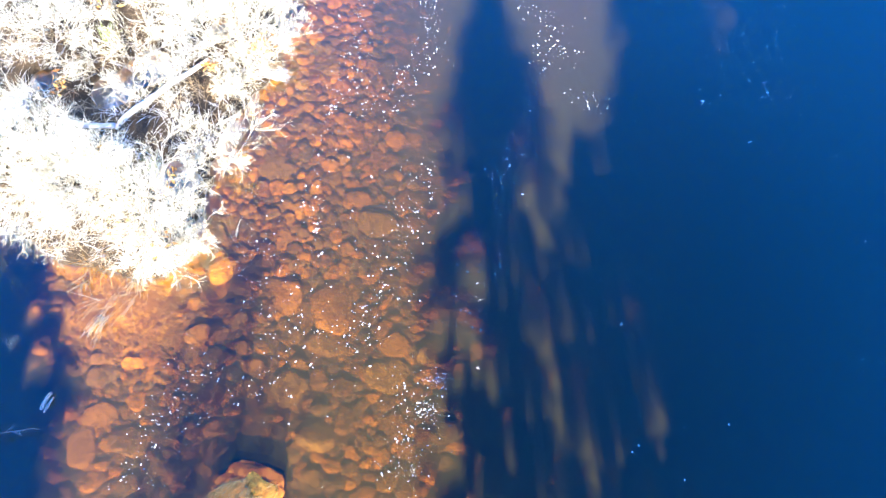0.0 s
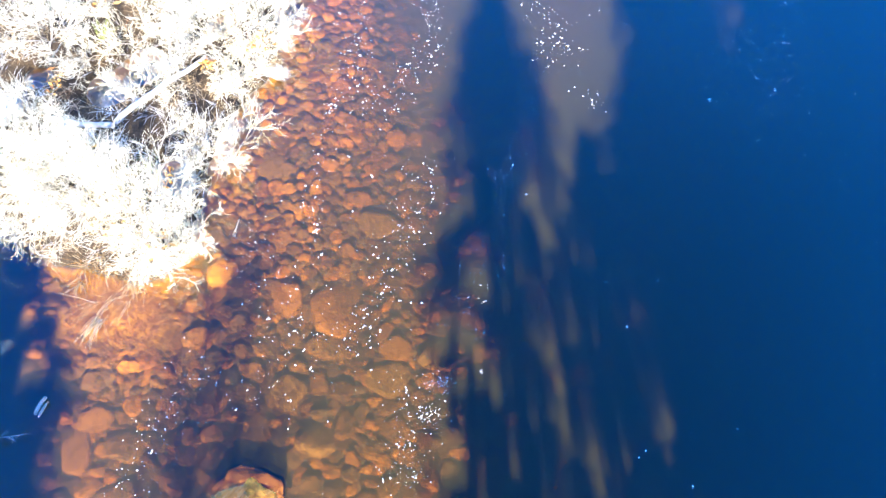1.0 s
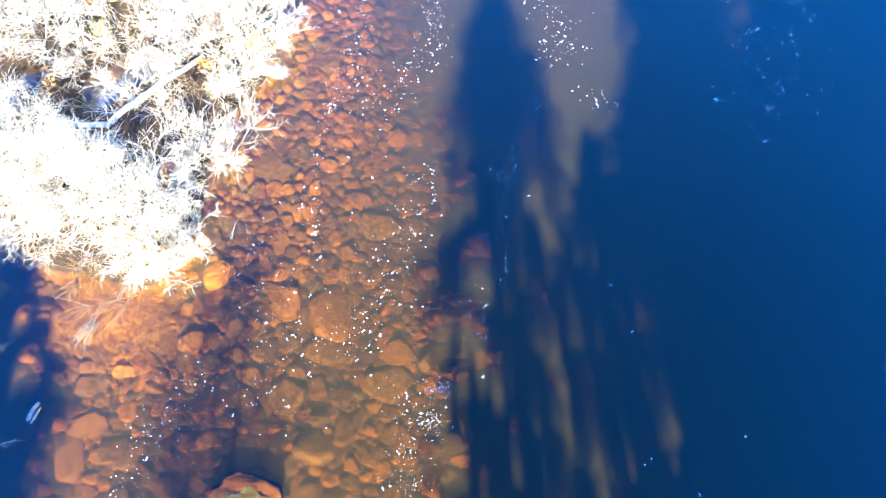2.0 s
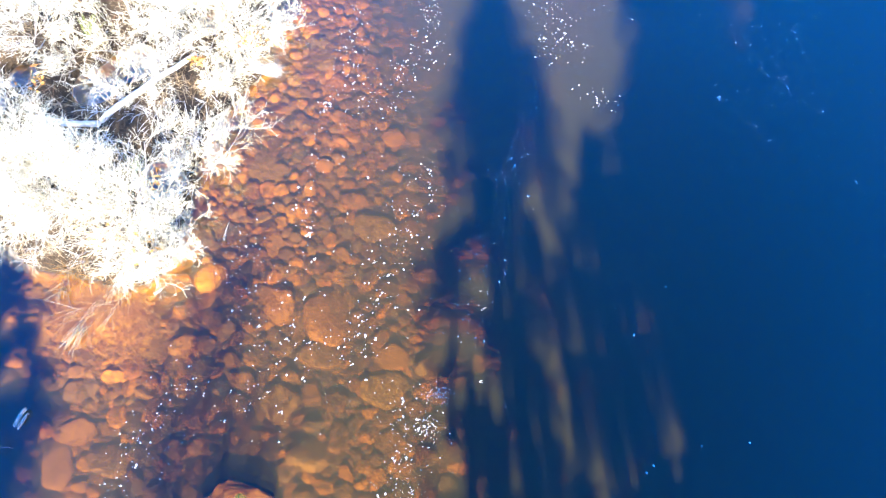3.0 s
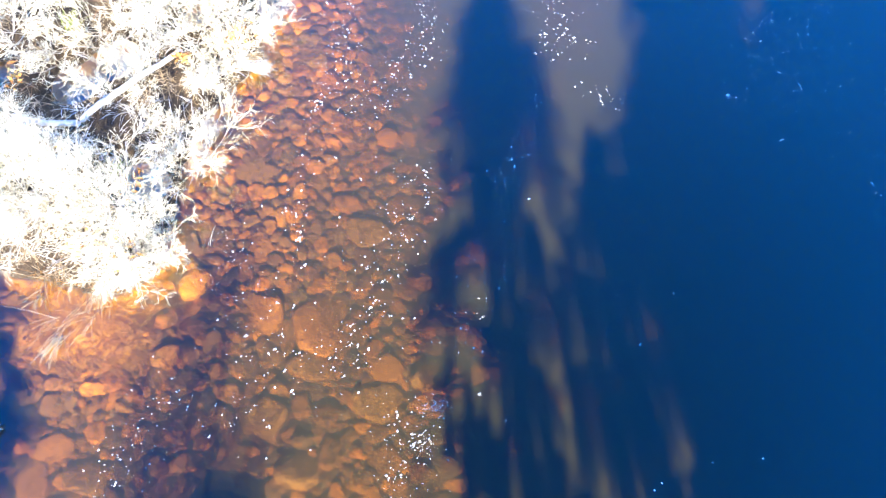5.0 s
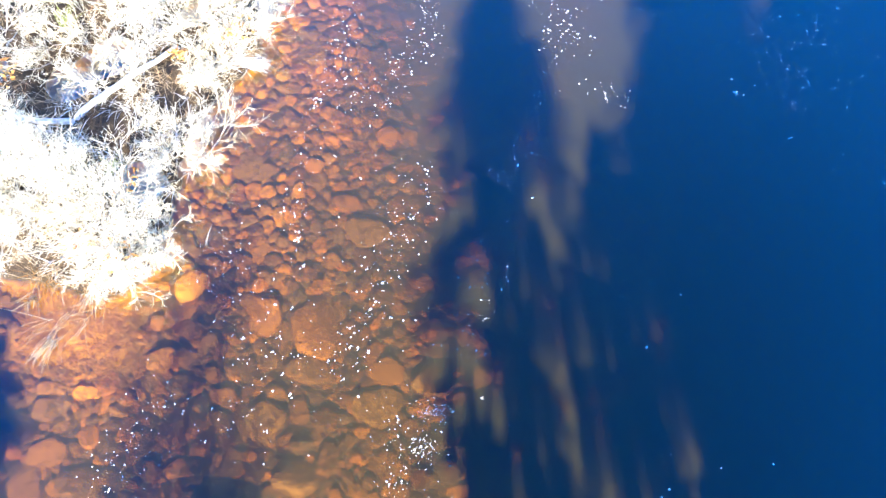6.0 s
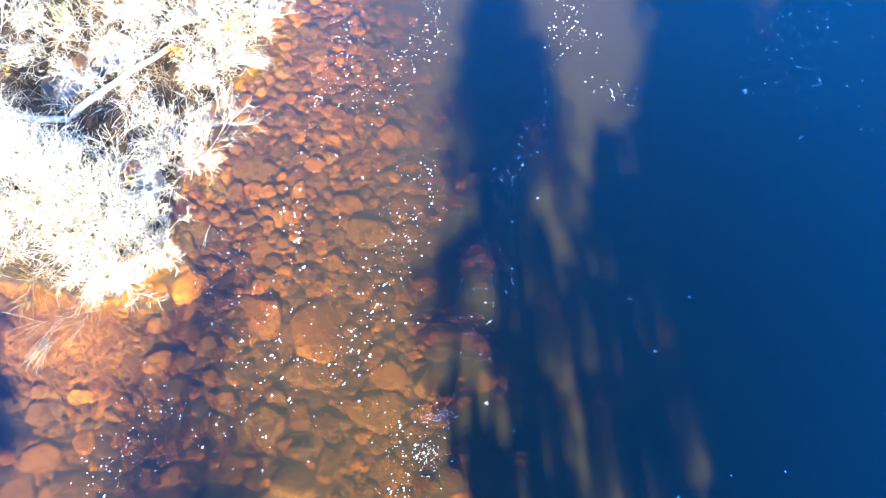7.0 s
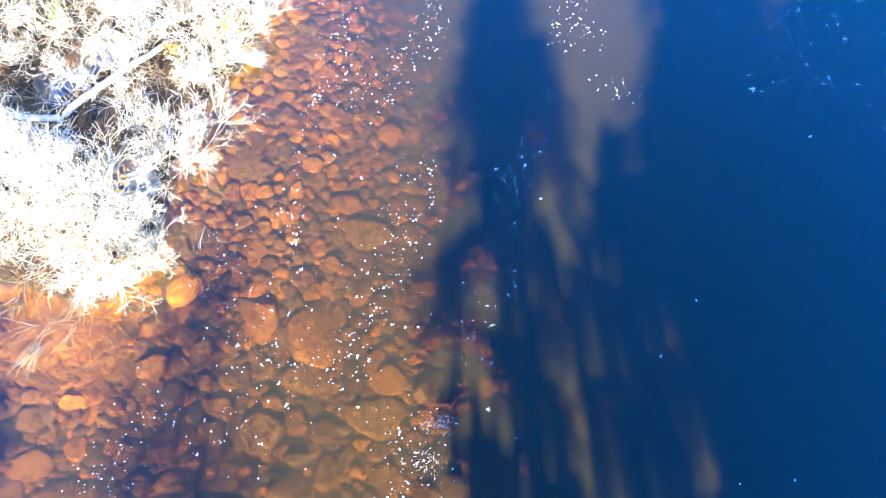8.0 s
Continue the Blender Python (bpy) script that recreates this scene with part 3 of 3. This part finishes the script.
def foam_line(x0, y0, x1, y1, wide, count, small=0.007, large=0.021):
    for _ in range(int(count * 2.0)):
        f = rng.random()
        x = x0 + (x1 - x0) * f + rng.gauss(0, wide)
        y = y0 + (y1 - y0) * f + rng.gauss(0, wide)
        if float(bank_inside(x, y)) < -0.1:
            r = small + (large - small) * rng.random() ** 4
            fleck(x, y, r)
            while r > 0.014 and rng.random() < 0.4:
                fleck(x + rng.gauss(0, 1.3 * r), y + rng.gauss(0, 1.3 * r), r * rng.uniform(0.4, 0.9))


for line in [(-2.0, 11.7, -1.9, 8.5, 0.22, 60), (-0.3, 12.0, -0.2, 10.2, 0.18, 45), (-0.2, 10.3, -1.6, 8.6, 0.25, 50), (-2.4, 9.6, -2.6, 6.0, 0.15, 36),
             (-0.3, 7.6, -1.0, 5.2, 0.25, 50), (1.9, 11.6, 2.7, 10.2, 0.2, 40), (2.3, 10.6, 1.2, 7.0, 0.25, 50), (2.6, 9.2, 3.5, 8.9, 0.12, 14), (1.2, 7.0, 0.4, 4.0, 0.25, 34),
             (-1.0, 5.4, -1.9, 3.4, 0.28, 45), (-3.0, 5.6, -3.6, 4.2, 0.3, 24), (-2.6, 4.0, -3.6, 2.6, 0.4, 34), (-4.4, 3.6, -5.4, 1.2, 0.3, 60),
             (-3.6, 6.2, -4.0, 5.2, 0.2, 26), (-0.5, 3.2, -0.8, 1.2, 0.2, 40), (4.8, 11.4, 8.2, 8.0, 1.0, 130), (7.6, 12.0, 6.8, 8.6, 0.4, 70),
             (3.2, 7.0, 3.0, 4.0, 0.4, 8), (8.4, 9.0, 7.6, 2.0, 0.5, 26), (-2.0, 8.0, 0.0, 2.0, 0.9, 40), (2.6, 2.4, 6.0, 1.4, 0.8, 8)]:
    foam_line(*line)
tagged(new("foam_flecks", s.mesh("foam_flecks", FOAM)), "small white foam flecks drifting on the water", "foam", kind="stuff")

s = Soup()
for cx, cy, wx, wy, n in [(-0.1, 3.05, 0.13, 0.08, 70), (-0.25, 2.5, 0.11, 0.10, 70), (-0.6, 1.5, 0.14, 0.2, 45), (-0.9, 2.4, 0.2, 0.3, 14), (-0.3, 2.0, 0.25, 0.3, 16)]:
    for _ in range(n):
        x, y, a = cx + rng.gauss(0, wx), cy + rng.gauss(0, wy), rng.gauss(0.5, 0.5)
        L, b = 0.005 + 0.032 * rng.random() ** 3, rng.uniform(0.003, 0.006)
        u, w = Vector((math.cos(a), math.sin(a), 0)), Vector((-math.sin(a), math.cos(a), 0))
        q = Vector((x, y, 0.004))
        s.add([q - u * L, q - w * b, q + u * L, q + w * b, q + Vector((0, 0, 0.006))], [(0, 1, 4), (1, 2, 4), (2, 3, 4), (3, 0, 4)])
tagged(new("riffle_foam", s.mesh("riffle_foam", FOAM)), "broken white foam where the water ripples over stones", "foam", kind="stuff")


# ---- the stones of the riverbed ----
def stone_mesh(seed, level=3, mat=STONE):
    rng = random.Random(seed)
    bm = bmesh.new()
    bmesh.ops.create_icosphere(bm, subdivisions=level, radius=1.0)
    off = Vector((seed * 3.1, seed * 1.7, seed * 0.9))
    cuts, deep = [], []
    for k in range(5 + seed % 4):
        a = 2 * math.pi * (k + rng.uniform(-0.35, 0.35)) / (5 + seed % 4)
        cuts.append(Vector((math.cos(a), math.sin(a), rng.uniform(-0.1, 0.5))).normalized())
        deep.append(rng.uniform(0.62, 0.92))
    cuts.append(Vector((rng.gauss(0, 0.16), rng.gauss(0, 0.16), 1)).normalized())
    deep.append(rng.uniform(0.5, 0.68))
    for v in bm.verts:
        d = v.co.normalized()
        r = 1.0 + 0.2 * noise.noise(d * 1.3 + off)
        for c, far in zip(cuts, deep):
            q = d.dot(c)
            if q > 0.05:
                r = min(r, far / q)
        v.co = d * (r + 0.03 * noise.noise(d * 4.0 + off)) * 1.22
    me = bpy.data.meshes.new("stone")
    bm.to_mesh(me)
    bm.free()
    me.materials.append(mat)
    me.polygons.foreach_set("use_smooth", [True] * len(me.polygons))
    return me


SHAPES = [stone_mesh(k) for k in range(14)]
ALGAE_SHAPES = [stone_mesh(k, 3, ALGAE) for k in (50, 51, 52)]
ORANGE_SHAPE = stone_mesh(53, 3, BRIGHT_ALGAE)
SALMON_SHAPES = [stone_mesh(k, 3, SALMON) for k in (61, 64, 67)]
SMALL = [stone_mesh(k, 2) for k in range(14, 26)]
PEBBLES = [stone_mesh(k, 1) for k in range(30, 36)]


def stone_pose(x, y, r, rng, long=None, turn=None, cover=0.11):
    """A stone that lies half sunk in the bed, its top under water."""
    long = long or rng.uniform(1.0, 1.7)
    flat_r = r * rng.uniform(0.30, 0.56)
    z = min(float(height(x, y)) + 0.4 * flat_r, -cover - flat_r)
    a = rng.uniform(0, 2 * math.pi) if turn is None else radians(turn)
    return Matrix.LocRotScale((x, y, z), Euler((rng.gauss(0, 0.15), rng.gauss(0, 0.15), a)), (r * long ** 0.5, r / long ** 0.5, flat_r))


rng = random.Random(7)
# the stones that stand out: place, radius, length to width, turn
KEY_STONES = [
    (-2.12, 4.55, 0.50, 1.15, 80), (-2.56, 10.1, 0.40, 1.35, 10), (-3.5, 7.5, 0.36, 1.1, 0), (-1.34, 6.3, 0.34, 1.2, 5),
    (-3.27, 5.95, 0.30, 1.1, 60), (-3.1, 4.75, 0.36, 1.15, 80), (-2.3, 2.1, 0.34, 1.15, 20), (-0.95, 3.75, 0.30, 1.0, 0),
    (-1.05, 3.2, 0.36, 1.1, 30), (-2.85, 3.0, 0.34, 1.1, 70), (-6.55, 1.95, 0.36, 1.5, 85), (-6.3, 2.45, 0.28, 1.2, 0),
    (-4.32, 5.3, 0.28, 1.2, 60), (-5.14, 3.85, 0.36, 1.2, 40), (-4.4, 4.9, 0.30, 1.3, 30), (-4.2, 2.9, 0.40, 1.3, 20), (-0.1, 3.65, 0.32, 1.4, 10),
]
COATED = {(-2.56, 10.1), (-3.5, 7.5), (-1.34, 6.3), (-2.3, 2.1), (-1.05, 3.2), (-0.1, 3.65), (-2.85, 3.0)}
CLEAN = {(-2.12, 4.55), (-3.1, 4.75), (-6.55, 1.95), (-6.3, 2.45), (-5.14, 3.85), (-3.27, 5.95), (-0.95, 3.75)}
placed = []
for x, y, r, long, turn in KEY_STONES:
    placed.append((x, y, r, stone_pose(x, y, r, rng, long, turn, 0.19)))
cells = {}
for q in placed:
    cells.setdefault((int(q[0] // 1), int(q[1] // 1)), []).append(q)
for size, tries in ((0.28, 70), (0.21, 550), (0.16, 4200), (0.12, 14000), (0.085, 24000)):
    for _ in range(tries):
        x, y = rng.uniform(-8.8, 3.6), rng.uniform(-6.0, 14.5)
        r = size * rng.uniform(0.85, 1.2)
        if y > 4.6 and r > (0.24 if y > 7.0 else 0.27) or (y > 4.6 and r > 0.16 and rng.random() < 0.6):
            continue
        inside = float(bank_inside(x, y))
        if float(height(x, y)) < -0.95:
            continue
        if inside > -0.2 or (inside > -0.5 and r > 0.15) or (x < -5.0 and 3.7 < y < 5.4 and rng.random() < 0.85) or (x > 0.8 and r < 0.16):
            continue
        cx, cy = int(x // 1), int(y // 1)
        near = [q for a in (-1, 0, 1) for b in (-1, 0, 1) for q in cells.get((cx + a, cy + b), ())]
        if any((x - q[0]) ** 2 + (y - q[1]) ** 2 < (0.66 * (r + q[2])) ** 2 for q in near):
            continue
        q = (x, y, r, stone_pose(x, y, r, rng))
        placed.append(q)
        cells.setdefault((cx, cy), []).append(q)


def joined(name, items, shapes, mat, parent, label):
    vs, fs, o = [], [], 0
    base = []
    for me in shapes:
        co = np.empty(len(me.vertices) * 3)
        me.vertices.foreach_get("co", co)
        fi = np.empty(len(me.polygons) * 3, int)
        me.polygons.foreach_get("vertices", fi)
        base.append((co.reshape(-1, 3), fi.reshape(-1, 3)))
    for k, m in enumerate(items):
        co, fi = base[k % len(base)]
        mm = np.array(m)
        vs.append(co @ mm[:3, :3].T + mm[:3, 3])
        fs.append(fi + o)
        o += len(co)
    ob = new(name, mesh_of(name, np.concatenate(vs).tolist(), np.concatenate(fs).tolist(), mat, True))
    ob.parent = parent
    return tagged(ob, label, kind="stuff")


chosen = [q for q in placed if -7.2 < q[0] < 0.6 and 1.2 < q[1] < 12.0]
chosen.sort(key=lambda q: -q[2])
singles = chosen[:300]
keep = set(id(q) for q in singles)
for k, q in enumerate(singles):
    spot = (round(q[0], 2), round(q[1], 2))
    if spot in COATED:
        ob = new("stone", ALGAE_SHAPES[k % 3])
        tagged(ob, "rounded stone coated in yellow-brown algae")
    elif spot in CLEAN:
        ob = new("stone", SALMON_SHAPES[k % 3])
        tagged(ob, "large flat salmon-orange stone under water")
    elif spot == (-4.32, 5.3):
        ob = new("stone", ORANGE_SHAPE)
        tagged(ob, "stone under bright orange-yellow algae")
        q[3].translation.z += 0.14
    else:
        ob = new("stone", SHAPES[k % len(SHAPES)])
    ob.parent = riverbed
    ob.matrix_basis = q[3]
rest = [q[3] for q in placed if id(q) not in keep]
joined("small_stones", rest, SMALL, STONE_JOINED, riverbed, "smaller orange-brown stones packed on the riverbed")
pebbles = []
for _ in range(7000):
    x, y = rng.uniform(-8.6, 2.0), rng.uniform(-5.0, 13.5)
    if float(bank_inside(x, y)) < -0.05:
        r = rng.uniform(0.03, 0.075)
        if x < -5.0 and 3.7 < y < 5.4:
            continue
        z = min(float(height(x, y)) + 0.3 * r, -0.03 - r)
        pebbles.append(Matrix.LocRotScale((x, y, z), Euler((0, 0, rng.uniform(0, 6.3))), (r * 1.2, r * 0.9, r * 0.7)))
joined("gravel", pebbles, PEBBLES, STONE_JOINED, riverbed, "rusty brown gravel between the stones")
